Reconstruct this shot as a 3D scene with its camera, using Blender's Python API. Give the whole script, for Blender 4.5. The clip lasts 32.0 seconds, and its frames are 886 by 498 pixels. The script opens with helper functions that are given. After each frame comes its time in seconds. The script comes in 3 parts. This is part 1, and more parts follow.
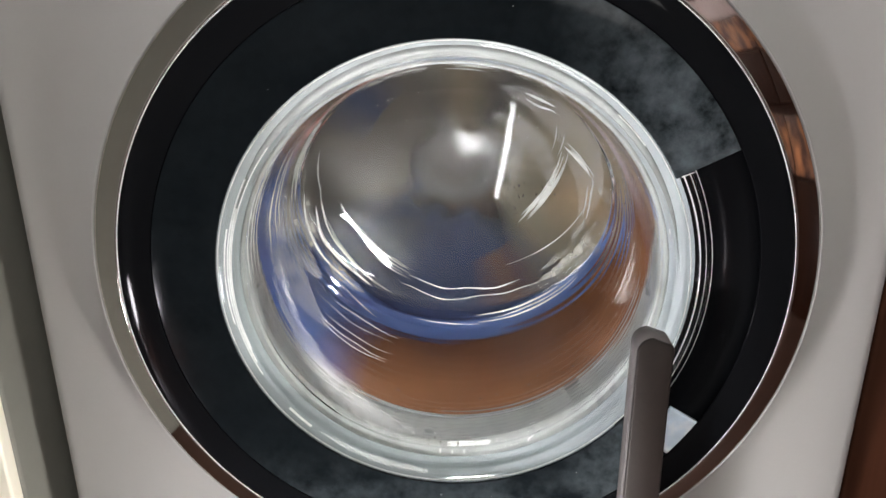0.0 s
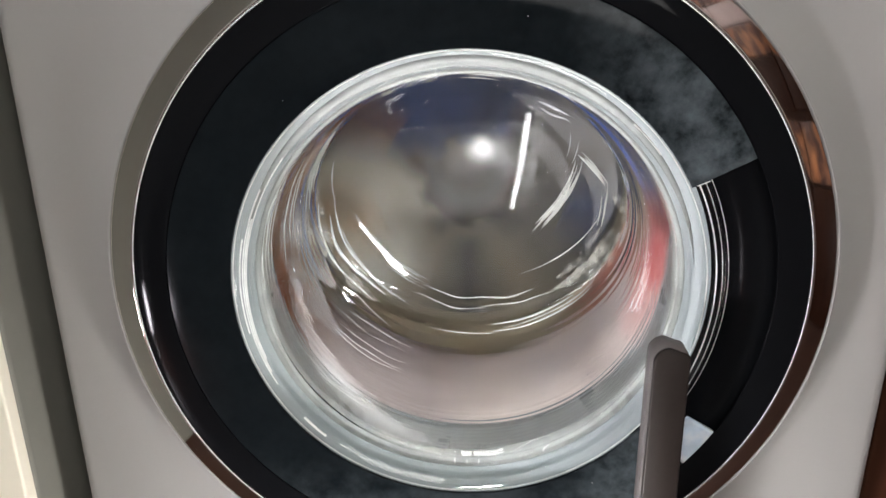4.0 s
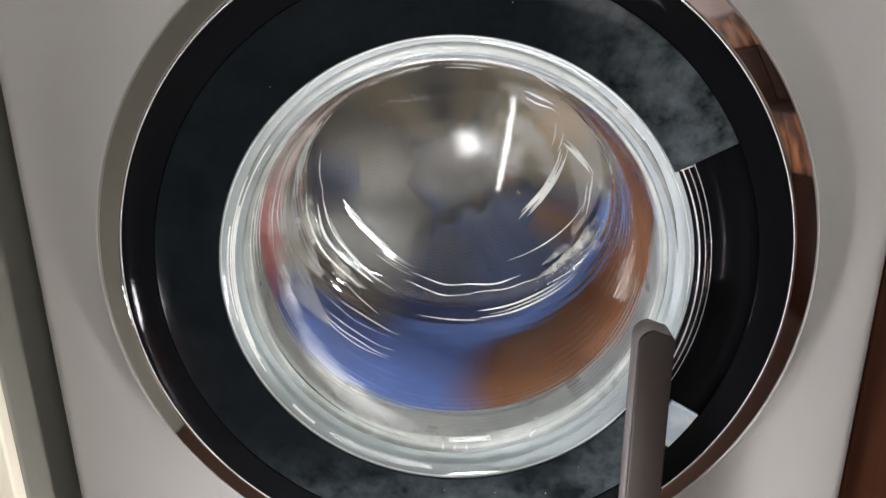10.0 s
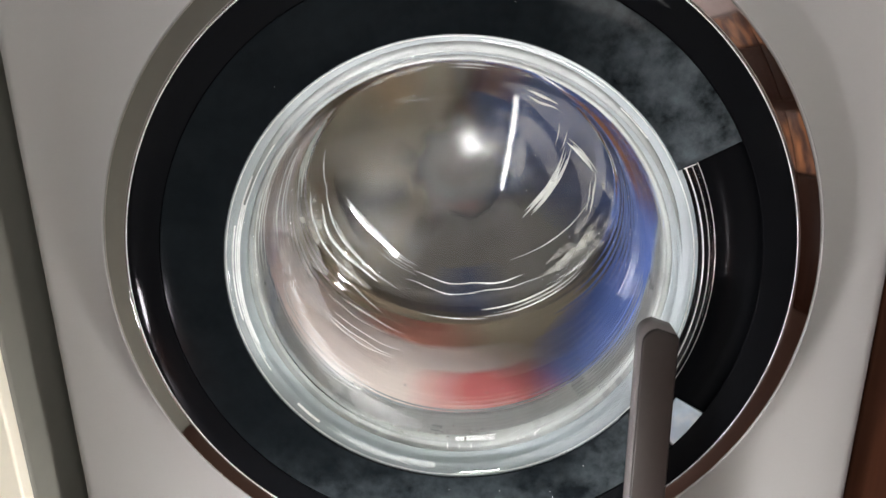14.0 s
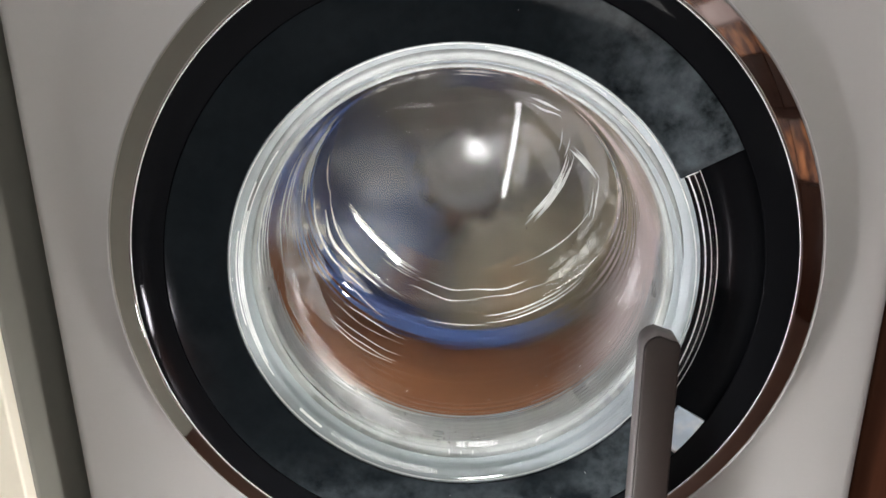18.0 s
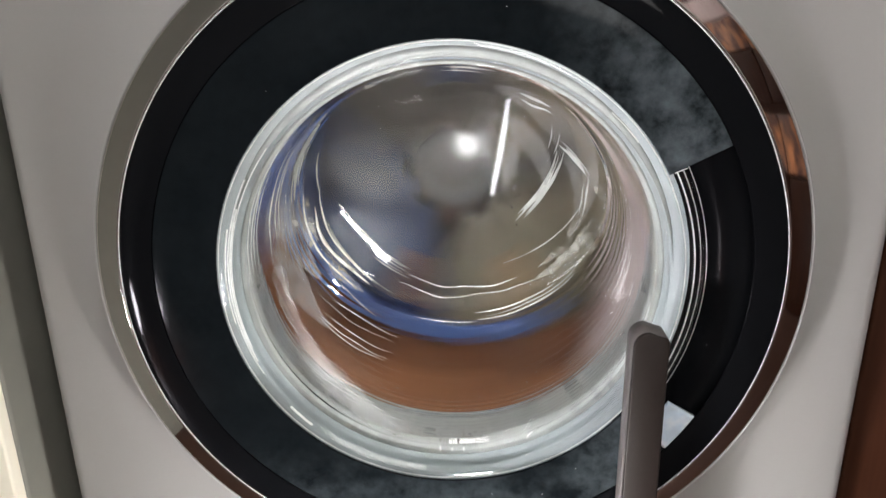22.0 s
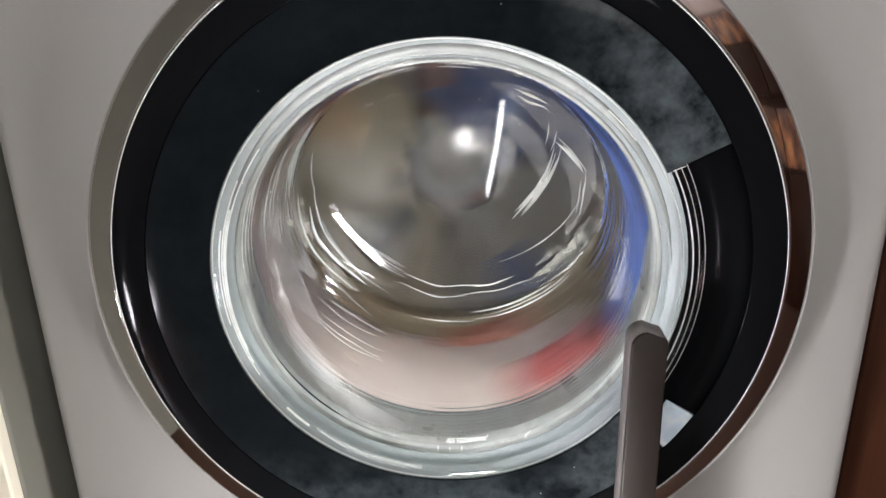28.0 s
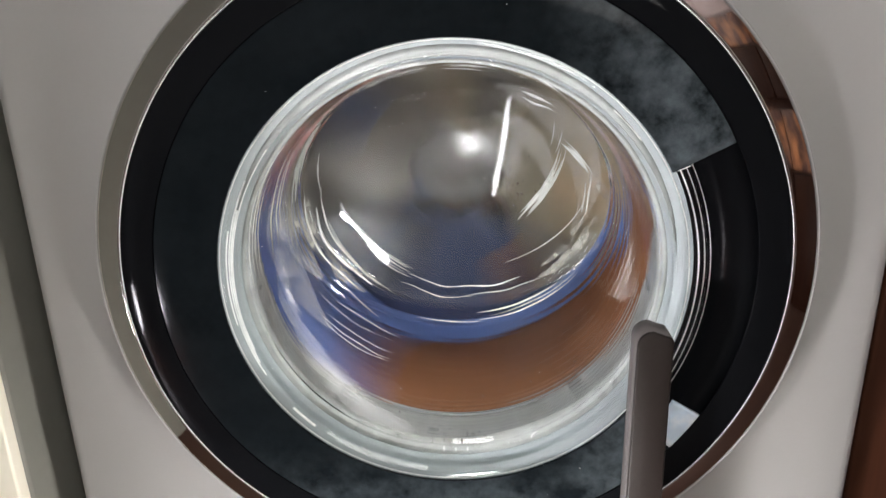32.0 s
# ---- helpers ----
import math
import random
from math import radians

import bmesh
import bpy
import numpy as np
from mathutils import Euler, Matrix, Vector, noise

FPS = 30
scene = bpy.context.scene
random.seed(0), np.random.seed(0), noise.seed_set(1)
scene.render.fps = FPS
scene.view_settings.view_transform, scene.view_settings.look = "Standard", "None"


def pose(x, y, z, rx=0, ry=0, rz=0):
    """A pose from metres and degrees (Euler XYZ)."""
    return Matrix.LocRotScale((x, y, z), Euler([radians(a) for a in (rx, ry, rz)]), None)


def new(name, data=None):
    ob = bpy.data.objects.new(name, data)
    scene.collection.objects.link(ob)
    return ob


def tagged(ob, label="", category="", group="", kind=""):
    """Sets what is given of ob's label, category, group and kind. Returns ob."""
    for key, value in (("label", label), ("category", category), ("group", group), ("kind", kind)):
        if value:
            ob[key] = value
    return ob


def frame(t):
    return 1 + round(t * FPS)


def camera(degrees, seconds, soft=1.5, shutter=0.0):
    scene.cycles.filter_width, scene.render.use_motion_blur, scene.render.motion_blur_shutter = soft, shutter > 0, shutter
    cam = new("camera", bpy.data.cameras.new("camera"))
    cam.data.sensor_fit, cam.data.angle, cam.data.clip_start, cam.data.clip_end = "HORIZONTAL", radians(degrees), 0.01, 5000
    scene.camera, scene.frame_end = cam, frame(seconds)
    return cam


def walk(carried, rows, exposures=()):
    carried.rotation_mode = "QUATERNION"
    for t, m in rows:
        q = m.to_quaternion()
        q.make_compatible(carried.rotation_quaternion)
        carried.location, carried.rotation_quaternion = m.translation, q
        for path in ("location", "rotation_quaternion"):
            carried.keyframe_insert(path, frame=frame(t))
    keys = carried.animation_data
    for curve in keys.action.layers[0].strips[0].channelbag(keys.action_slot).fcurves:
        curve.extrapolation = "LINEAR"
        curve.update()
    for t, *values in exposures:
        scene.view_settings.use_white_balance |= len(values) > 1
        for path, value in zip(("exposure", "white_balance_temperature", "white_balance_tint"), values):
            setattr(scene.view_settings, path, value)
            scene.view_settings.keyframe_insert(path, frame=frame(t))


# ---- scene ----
import functools

cam = camera(60.8, 32.0, soft=1.5, shutter=0.7)

walk(cam, [
    (0, pose(0.0077, -0.5036, 0.6038, 70.13, 0.09, 1.62)),
    (0.5, pose(0.0094, -0.5019, 0.6064, 69.97, 0.04, 1.69)),
    (1, pose(0.0081, -0.5034, 0.6056, 70.23, 0.07, 1.69)),
    (1.5, pose(0.0054, -0.5032, 0.6075, 70.03, 0.16, 1.41)),
    (2, pose(0.0055, -0.5030, 0.6112, 69.80, 0.32, 1.51)),
    (2.5, pose(0.0051, -0.4997, 0.6126, 69.64, 0.46, 1.62)),
    (3, pose(0.0059, -0.4971, 0.6142, 69.79, 0.42, 1.98)),
    (3.5, pose(0.0051, -0.4987, 0.6103, 70.16, 0.41, 2.24)),
    (5.5, pose(-0.0011, -0.5111, 0.6017, 71.09, 0.77, 1.76)),
    (6, pose(0.0034, -0.5094, 0.5986, 71.13, 0.66, 1.67)),
    (6.5, pose(0.0087, -0.5083, 0.5979, 71.07, 0.42, 1.59)),
    (7, pose(0.0082, -0.5091, 0.5971, 71.07, 0.32, 1.49)),
    (7.5, pose(0.0068, -0.5092, 0.5980, 70.85, 0.37, 1.32)),
    (8, pose(0.0066, -0.5095, 0.5978, 70.76, 0.39, 1.30)),
    (8.5, pose(0.0061, -0.5097, 0.5971, 70.73, 0.46, 1.34)),
    (9, pose(0.0057, -0.5099, 0.5970, 70.74, 0.42, 1.39)),
    (9.5, pose(0.0054, -0.5104, 0.5976, 70.70, 0.46, 1.38)),
    (10, pose(0.0047, -0.5112, 0.5960, 70.84, 0.42, 1.28)),
    (10.5, pose(0.0038, -0.5121, 0.5961, 70.82, 0.36, 1.17)),
    (11, pose(0.0055, -0.5127, 0.5960, 70.90, 0.50, 1.33)),
    (11.5, pose(0.0052, -0.5124, 0.5971, 70.89, 0.48, 1.53)),
    (12, pose(0.0048, -0.5120, 0.5994, 70.83, 0.58, 1.50)),
    (12.5, pose(0.0063, -0.5115, 0.6004, 70.71, 0.63, 1.64)),
    (13, pose(0.0058, -0.5123, 0.5989, 70.80, 0.70, 1.56)),
    (13.5, pose(0.0056, -0.5133, 0.5953, 71.02, 0.66, 1.54)),
    (14, pose(0.0049, -0.5132, 0.5951, 70.92, 0.69, 1.52)),
    (14.5, pose(0.0058, -0.5118, 0.5980, 70.57, 0.80, 1.56)),
    (16.5, pose(0.0083, -0.5152, 0.5959, 71.38, 0.34, 1.90)),
    (17, pose(0.0091, -0.5145, 0.5975, 71.23, 0.50, 2.03)),
    (17.5, pose(0.0096, -0.5138, 0.5987, 71.11, 0.60, 2.15)),
    (18, pose(0.0077, -0.5144, 0.5965, 71.31, 0.55, 2.07)),
    (18.5, pose(0.0074, -0.5142, 0.5985, 71.16, 0.63, 2.05)),
    (19, pose(0.0093, -0.5129, 0.5987, 70.96, 0.77, 2.22)),
    (19.5, pose(0.0089, -0.5142, 0.5971, 71.11, 0.82, 2.14)),
    (20, pose(0.0091, -0.5138, 0.5971, 71.02, 0.78, 2.18)),
    (20.5, pose(0.0071, -0.5148, 0.5962, 71.14, 0.72, 1.98)),
    (21, pose(0.0067, -0.5144, 0.5967, 71.14, 0.58, 1.83)),
    (21.5, pose(0.0111, -0.5103, 0.5992, 70.78, 0.76, 1.73)),
    (22, pose(0.0103, -0.5124, 0.5989, 70.79, 0.66, 1.50)),
    (22.5, pose(0.0114, -0.5100, 0.6015, 70.40, 0.71, 1.48)),
    (23, pose(0.0098, -0.5106, 0.6022, 70.42, 0.79, 1.34)),
    (23.5, pose(0.0100, -0.5096, 0.6041, 70.33, 0.94, 1.47)),
    (24, pose(0.0100, -0.5096, 0.6046, 70.26, 0.91, 1.53)),
    (24.5, pose(0.0096, -0.5088, 0.6039, 70.14, 1.05, 1.51)),
    (25, pose(0.0110, -0.5070, 0.6042, 69.91, 1.14, 1.60)),
    (25.5, pose(0.0109, -0.5078, 0.6024, 69.99, 1.04, 1.62)),
    (27.5, pose(0.0140, -0.5046, 0.6053, 69.92, 1.05, 1.40)),
    (28, pose(0.0141, -0.5048, 0.6046, 69.93, 1.06, 1.47)),
    (28.5, pose(0.0130, -0.5066, 0.6007, 70.31, 0.98, 1.52)),
    (29, pose(0.0139, -0.5078, 0.6018, 70.31, 1.05, 1.69)),
    (29.5, pose(0.0112, -0.5095, 0.6019, 70.48, 0.94, 1.59)),
    (30, pose(0.0114, -0.5080, 0.6033, 70.34, 1.10, 1.57)),
    (30.5, pose(0.0135, -0.5081, 0.6015, 70.37, 1.05, 1.85)),
    (31, pose(0.0120, -0.5075, 0.6031, 70.16, 1.21, 1.64)),
    (31.5, pose(0.0119, -0.5089, 0.6015, 70.36, 1.20, 1.65)),
    (32, pose(0.0123, -0.5087, 0.6005, 70.49, 1.20, 1.70)),
], exposures=[(0, 0.0, 6500, 10), (32, 0.0, 6500, 10)])

# the whole machine's door axis: x = 0, z = AXIS, y into the drum
AXIS = 0.40

# ---- world and lamps ----
world = bpy.data.worlds.new("world")
world.use_nodes = True
world.node_tree.nodes["Background"].inputs["Color"].default_value = (0.6, 0.65, 0.7, 1)
world.node_tree.nodes["Background"].inputs["Strength"].default_value = 0.02
scene.world = world
TUBE_A = Vector((-0.730, -1.90, 1.22))
TUBE_B = Vector((-0.726, -1.90, 2.40))
TUBE_C = Vector((0.967, -1.631, 2.52))
TUBE_D = Vector((0.338, -1.057, 2.52))
TUBE_R = 0.026
TUBE_POWER = 30.0
CEILING_TUBE_POWER = 152.0
PANE_GLOW = 8.2
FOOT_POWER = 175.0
GLOBE_POWER = 225.0


# ---- materials ----
def surface(name, colour, rough=0.5, metal=0.0, grain=60.0, vary=0.12, stain=6.0, stained=0.15,
            bump=0.05, coat=0.0, rough_vary=0.1, stretch=(1, 1, 1), tint=None, gloss=0.5):
    """A painted, woven or moulded surface with grain and stains at two scales."""
    m = bpy.data.materials.new(name)
    m.use_nodes = True
    t = m.node_tree
    n, l = t.nodes, t.links
    b = n["Principled BSDF"]
    co = n.new("ShaderNodeTexCoord")
    mp = n.new("ShaderNodeMapping")
    mp.inputs["Scale"].default_value = stretch
    l.new(co.outputs["Object"], mp.inputs["Vector"])
    fine, wide = n.new("ShaderNodeTexNoise"), n.new("ShaderNodeTexNoise")
    for tex, s, d in ((fine, grain, 4.0), (wide, stain, 3.0)):
        tex.inputs["Scale"].default_value, tex.inputs["Detail"].default_value = s, d
        l.new(mp.outputs["Vector"], tex.inputs["Vector"])
    base = n.new("ShaderNodeMix")
    base.data_type = "RGBA"
    dark = [c * (1 - vary) for c in colour]
    lite = [min(1, c * (1 + vary)) for c in colour]
    base.inputs[6].default_value, base.inputs[7].default_value = (*dark, 1), (*lite, 1)
    l.new(fine.outputs["Fac"], base.inputs[0])
    over = n.new("ShaderNodeMix")
    over.data_type = "RGBA"
    ramp = n.new("ShaderNodeMapRange")
    ramp.inputs[1].default_value, ramp.inputs[2].default_value = 0.45, 0.75
    ramp.inputs[3].default_value, ramp.inputs[4].default_value = 0.0, stained
    l.new(wide.outputs["Fac"], ramp.inputs[0])
    l.new(ramp.outputs[0], over.inputs[0])
    l.new(base.outputs[2], over.inputs[6])
    over.inputs[7].default_value = (*(tint or [c * 0.55 for c in colour]), 1)
    l.new(over.outputs[2], b.inputs["Base Color"])
    rr = n.new("ShaderNodeMapRange")
    rr.inputs[3].default_value, rr.inputs[4].default_value = max(0.0, rough - rough_vary), min(1.0, rough + rough_vary)
    l.new(wide.outputs["Fac"], rr.inputs[0])
    l.new(rr.outputs[0], b.inputs["Roughness"])
    b.inputs["Metallic"].default_value = metal
    b.inputs["Coat Weight"].default_value = coat
    b.inputs["Specular IOR Level"].default_value = gloss
    if bump:
        bp = n.new("ShaderNodeBump")
        bp.inputs["Strength"].default_value, bp.inputs["Distance"].default_value = bump, 0.002
        l.new(fine.outputs["Fac"], bp.inputs["Height"])
        l.new(bp.outputs["Normal"], b.inputs["Normal"])
    return m


def clear(name, colour, ior, rough=0.0):
    m = bpy.data.materials.new(name)
    m.use_nodes = True
    b = m.node_tree.nodes["Principled BSDF"]
    b.inputs["Base Color"].default_value = (*colour, 1)
    b.inputs["Transmission Weight"].default_value = 1.0
    b.inputs["Roughness"].default_value, b.inputs["IOR"].default_value = rough, ior
    return m


def glowing(name, colour, strength):
    m = bpy.data.materials.new(name)
    m.use_nodes = True
    b = m.node_tree.nodes["Principled BSDF"]
    b.inputs["Base Color"].default_value = (0.8, 0.8, 0.8, 1)
    b.inputs["Emission Color"].default_value = (*colour, 1)
    b.inputs["Emission Strength"].default_value = strength
    return m


def cloudy_cover():
    """Smoked glossy plastic with a cloudy bluish-grey bloom."""
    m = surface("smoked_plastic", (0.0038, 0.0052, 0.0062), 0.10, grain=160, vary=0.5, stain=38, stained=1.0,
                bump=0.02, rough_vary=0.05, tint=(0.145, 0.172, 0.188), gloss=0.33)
    n, l = m.node_tree.nodes, m.node_tree.links
    # bloom kept to the hand hold's side and the foot, painting where light catches it
    co = next(k for k in n if k.type == "TEX_COORD")
    over = [k for k in n if k.type == "MIX"][1]
    cloud = [k for k in n if k.type == "TEX_NOISE"][1]
    fade = over.inputs[0].links[0].from_node
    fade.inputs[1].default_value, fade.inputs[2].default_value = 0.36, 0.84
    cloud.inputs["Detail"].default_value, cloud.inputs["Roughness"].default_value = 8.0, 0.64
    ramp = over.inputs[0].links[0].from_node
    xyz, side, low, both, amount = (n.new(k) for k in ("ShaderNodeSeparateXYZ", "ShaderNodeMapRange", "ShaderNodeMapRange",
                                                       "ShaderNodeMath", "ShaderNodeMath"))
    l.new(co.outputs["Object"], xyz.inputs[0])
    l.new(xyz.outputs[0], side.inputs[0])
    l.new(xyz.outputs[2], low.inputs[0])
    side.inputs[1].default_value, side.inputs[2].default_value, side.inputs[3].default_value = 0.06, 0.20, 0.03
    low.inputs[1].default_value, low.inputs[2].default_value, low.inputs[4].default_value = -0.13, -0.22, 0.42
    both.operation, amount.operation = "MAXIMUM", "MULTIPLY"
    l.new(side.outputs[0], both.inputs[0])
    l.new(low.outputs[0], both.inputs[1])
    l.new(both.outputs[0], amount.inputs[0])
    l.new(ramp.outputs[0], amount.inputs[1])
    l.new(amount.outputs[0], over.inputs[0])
    return m


M_PANEL = surface("silver_enamel", (0.275, 0.266, 0.258), 0.45, grain=400, vary=0.02, stain=3, stained=0.06, bump=0.02, coat=0.0)
M_BLACK = surface("black_gloss_plastic", (0.0036, 0.0039, 0.0046), 0.07, grain=200, vary=0.1, stain=9, stained=0.1,
                  bump=0.0, rough_vary=0.04, tint=(0.010, 0.010, 0.011), gloss=0.30)
M_COVER = cloudy_cover()
M_COVER_END = surface("end_reflection", (0.54, 0.648, 0.756), 0.15, grain=80, vary=0.25, stain=60, stained=0.8, bump=0.1, tint=(0.88, 0.88, 0.88), coat=0.5)
M_CHROME = surface("chrome", (0.58, 0.57, 0.56), 0.06, 1.0, grain=120, vary=0.04, stain=14, stained=0.15, bump=0.0, rough_vary=0.03)
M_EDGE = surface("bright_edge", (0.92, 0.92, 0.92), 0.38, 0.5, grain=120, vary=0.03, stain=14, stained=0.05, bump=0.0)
M_GLASS = clear("door_glass", (0.985, 0.995, 0.99), 1.5)
# bright metal for the glints laid over the door glass
M_GLINT = surface("glint_metal", (0.80, 0.82, 0.79), 0.42, 0.7, grain=90, vary=0.1, stain=60, stained=0.5, bump=0.0)
M_SOAP = surface("dried_soap", (0.88, 0.88, 0.88), 0.6, grain=300, vary=0.3, stain=80, stained=0.5)
M_FILM = surface("pale_film", (0.80, 0.80, 0.72), 0.45, grain=140, vary=0.2, stain=70, stained=0.5, bump=0.1)
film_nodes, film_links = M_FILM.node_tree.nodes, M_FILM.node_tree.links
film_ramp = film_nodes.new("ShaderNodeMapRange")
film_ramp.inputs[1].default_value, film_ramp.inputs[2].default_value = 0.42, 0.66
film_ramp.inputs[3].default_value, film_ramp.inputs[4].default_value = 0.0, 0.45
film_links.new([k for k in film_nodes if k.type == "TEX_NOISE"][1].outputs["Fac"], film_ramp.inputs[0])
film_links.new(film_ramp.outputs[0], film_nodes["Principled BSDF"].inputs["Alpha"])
M_HAZE = surface("pale_haze", (0.75, 0.75, 0.74), 0.6, grain=160, vary=0.2, stain=45, stained=0.4, bump=0.05)
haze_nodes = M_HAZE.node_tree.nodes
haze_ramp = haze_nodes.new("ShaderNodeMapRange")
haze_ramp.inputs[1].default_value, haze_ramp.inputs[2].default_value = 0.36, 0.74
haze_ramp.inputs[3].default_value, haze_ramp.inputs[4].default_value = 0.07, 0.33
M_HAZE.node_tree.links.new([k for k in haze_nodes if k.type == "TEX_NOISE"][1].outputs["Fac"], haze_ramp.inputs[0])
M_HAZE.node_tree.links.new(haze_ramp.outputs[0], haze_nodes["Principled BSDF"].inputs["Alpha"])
M_DROP = clear("water", (1, 1, 1), 1.33)
M_RUBBER = surface("grey_rubber", (0.265, 0.30, 0.307), 0.45, grain=150, vary=0.05, stain=14, stained=0.35, bump=0.08,
                   tint=(0.23, 0.255, 0.258))
M_BELLOWS = surface("wet_grey_rubber", (0.37, 0.39, 0.376), 0.3, grain=120, vary=0.12, stain=35, stained=0.6, bump=0.15,
                    stretch=(1, 0.4, 1), tint=(0.17, 0.18, 0.17))
M_STEEL = surface("brushed_steel", (0.486, 0.486, 0.481), 0.28, 1.0, grain=40, vary=0.1, stain=8, stained=0.2, bump=0.03)
M_HUB = surface("polished_steel", (0.29, 0.29, 0.295), 0.22, 1.0, grain=60, vary=0.03, stain=10, stained=0.05, bump=0.0, rough_vary=0.03)
M_FACE = surface("shaded_front_plastic", (0.018, 0.0135, 0.012), 0.5, grain=250, vary=0.1, stain=9, stained=0.2, bump=0.05)
M_POST = surface("grey_plastic", (0.105, 0.095, 0.093), 0.5, grain=250, vary=0.08, stain=9, stained=0.15, bump=0.05)
M_CREAM = surface("cream_paint", (0.84, 0.79, 0.66), 0.6, grain=120, vary=0.03, stain=4, stained=0.12, bump=0.08)
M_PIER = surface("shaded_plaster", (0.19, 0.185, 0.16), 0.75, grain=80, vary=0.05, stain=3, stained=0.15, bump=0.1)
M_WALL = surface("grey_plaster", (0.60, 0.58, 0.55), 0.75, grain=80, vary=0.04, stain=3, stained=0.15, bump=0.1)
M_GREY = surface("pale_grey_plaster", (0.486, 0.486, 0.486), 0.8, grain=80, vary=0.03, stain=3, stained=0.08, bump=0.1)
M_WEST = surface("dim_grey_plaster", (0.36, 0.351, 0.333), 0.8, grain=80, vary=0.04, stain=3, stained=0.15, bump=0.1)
M_WOOD = surface("dark_brown_wood", (0.036, 0.0125, 0.0065), 0.42, grain=30, vary=0.45, stain=5, stained=0.4, bump=0.05,
                 stretch=(6, 6, 0.5), tint=(0.014, 0.005, 0.003), coat=0.0)
M_ORANGE = surface("orange_wood", (0.081, 0.029, 0.018), 0.35, grain=60, vary=0.5, stain=14, stained=1.0, bump=0.05,
                   stretch=(1, 1, 0.8), tint=(0.62, 0.25, 0.10))
M_BLUSH = surface("blush_paint", (0.50, 0.38, 0.36), 0.45, grain=80, vary=0.1, stain=10, stained=0.3, bump=0.03)
M_FLOOR = surface("brown_floor", (0.063, 0.029, 0.0198), 0.4, grain=30, vary=0.35, stain=4, stained=0.3, bump=0.05, stretch=(1, 6, 1))
M_WOOD.node_tree.nodes["Principled BSDF"].inputs["Specular IOR Level"].default_value = 0.12
for quiet in (M_FACE, M_POST):
    quiet.node_tree.nodes["Principled BSDF"].inputs["Specular IOR Level"].default_value = 0.15
for quiet in (M_BLACK, M_COVER):
    quiet.node_tree.nodes["Principled BSDF"].inputs["Specular IOR Level"].default_value = 0.06
M_TUBE = glowing("tube_glow", (0.93, 0.96, 0.98), TUBE_POWER)
M_TUBE_TOP = glowing("ceiling_tube_glow", (0.95, 0.96, 0.945), CEILING_TUBE_POWER)
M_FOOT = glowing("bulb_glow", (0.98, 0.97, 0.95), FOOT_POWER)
M_GLOBE = glowing("globe_glow", (0.97, 0.93, 1.0), GLOBE_POWER)
M_PANE = glowing("added_pane_glow", (1.0, 0.98, 0.96), PANE_GLOW)
M_FIXTURE = surface("white_steel", (0.75, 0.75, 0.74), 0.4, grain=200, vary=0.03, bump=0.0)


def cloth(name, colour, tint=None, grain=220):
    return surface(name, colour, 0.85, grain=grain, vary=0.22, stain=14, stained=0.55, bump=0.5, tint=tint)


# ---- mesh helpers ----
def part(name, bm, material, parent=None, label="", smooth=True, at=None):
    """Links a bmesh as one mesh object, under a thing or a part."""
    me = bpy.data.meshes.new(name)
    bmesh.ops.recalc_face_normals(bm, faces=bm.faces)
    bm.to_mesh(me)
    bm.free()
    me.materials.append(material)
    for f in me.polygons:
        f.use_smooth = smooth
    ob = new(name, me)
    if at is not None:
        ob.matrix_basis = at
    if parent:
        ob.parent = parent
    if label:
        ob["label"] = label
    return ob


def box(x0, x1, y0, y1, z0, z1, bevel=0.0, segments=3):
    bm = bmesh.new()
    bmesh.ops.create_cube(bm, size=1)
    bmesh.ops.scale(bm, vec=(x1 - x0, y1 - y0, z1 - z0), verts=bm.verts)
    bmesh.ops.translate(bm, vec=((x0 + x1) / 2, (y0 + y1) / 2, (z0 + z1) / 2), verts=bm.verts)
    if bevel:
        bmesh.ops.bevel(bm, geom=list(bm.edges), offset=bevel, segments=segments, profile=0.5, affect="EDGES")
    return bm


def grid_mesh(rows, closed_u=True, closed_v=False):
    """Quads over rows of points; u runs along a row, v from row to row."""
    bm = bmesh.new()
    vs = [[bm.verts.new(p) for p in row] for row in rows]
    nu, nv = len(rows[0]), len(rows)
    for j in range(nv if closed_v else nv - 1):
        for i in range(nu if closed_u else nu - 1):
            a, b = vs[j], vs[(j + 1) % nv]
            k = (i + 1) % nu
            bm.faces.new((a[i], a[k], b[k], b[i]))
    return bm


def polar(angle, r, y):
    """A point round the door's axis; angle in degrees from the bottom, clockwise as seen from the room."""
    a = radians(angle)
    return Vector((-r * math.sin(a), y, -r * math.cos(a)))


def turned(profile, n=160, a0=0.0, a1=360.0):
    """A closed ring or sector turned from a closed profile of (r, y)."""
    full = a1 - a0 >= 360
    steps = n if full else n + 1
    rows = [[polar(a0 + (a1 - a0) * i / n, r, y) for r, y in profile] for i in range(steps)]
    bm = grid_mesh(rows, closed_u=True, closed_v=full)
    if not full:
        bm.verts.ensure_lookup_table()
        k = len(profile)
        bm.faces.new([bm.verts[i] for i in range(k)])
        bm.faces.new([bm.verts[n * k + i] for i in range(k)])
    return bm


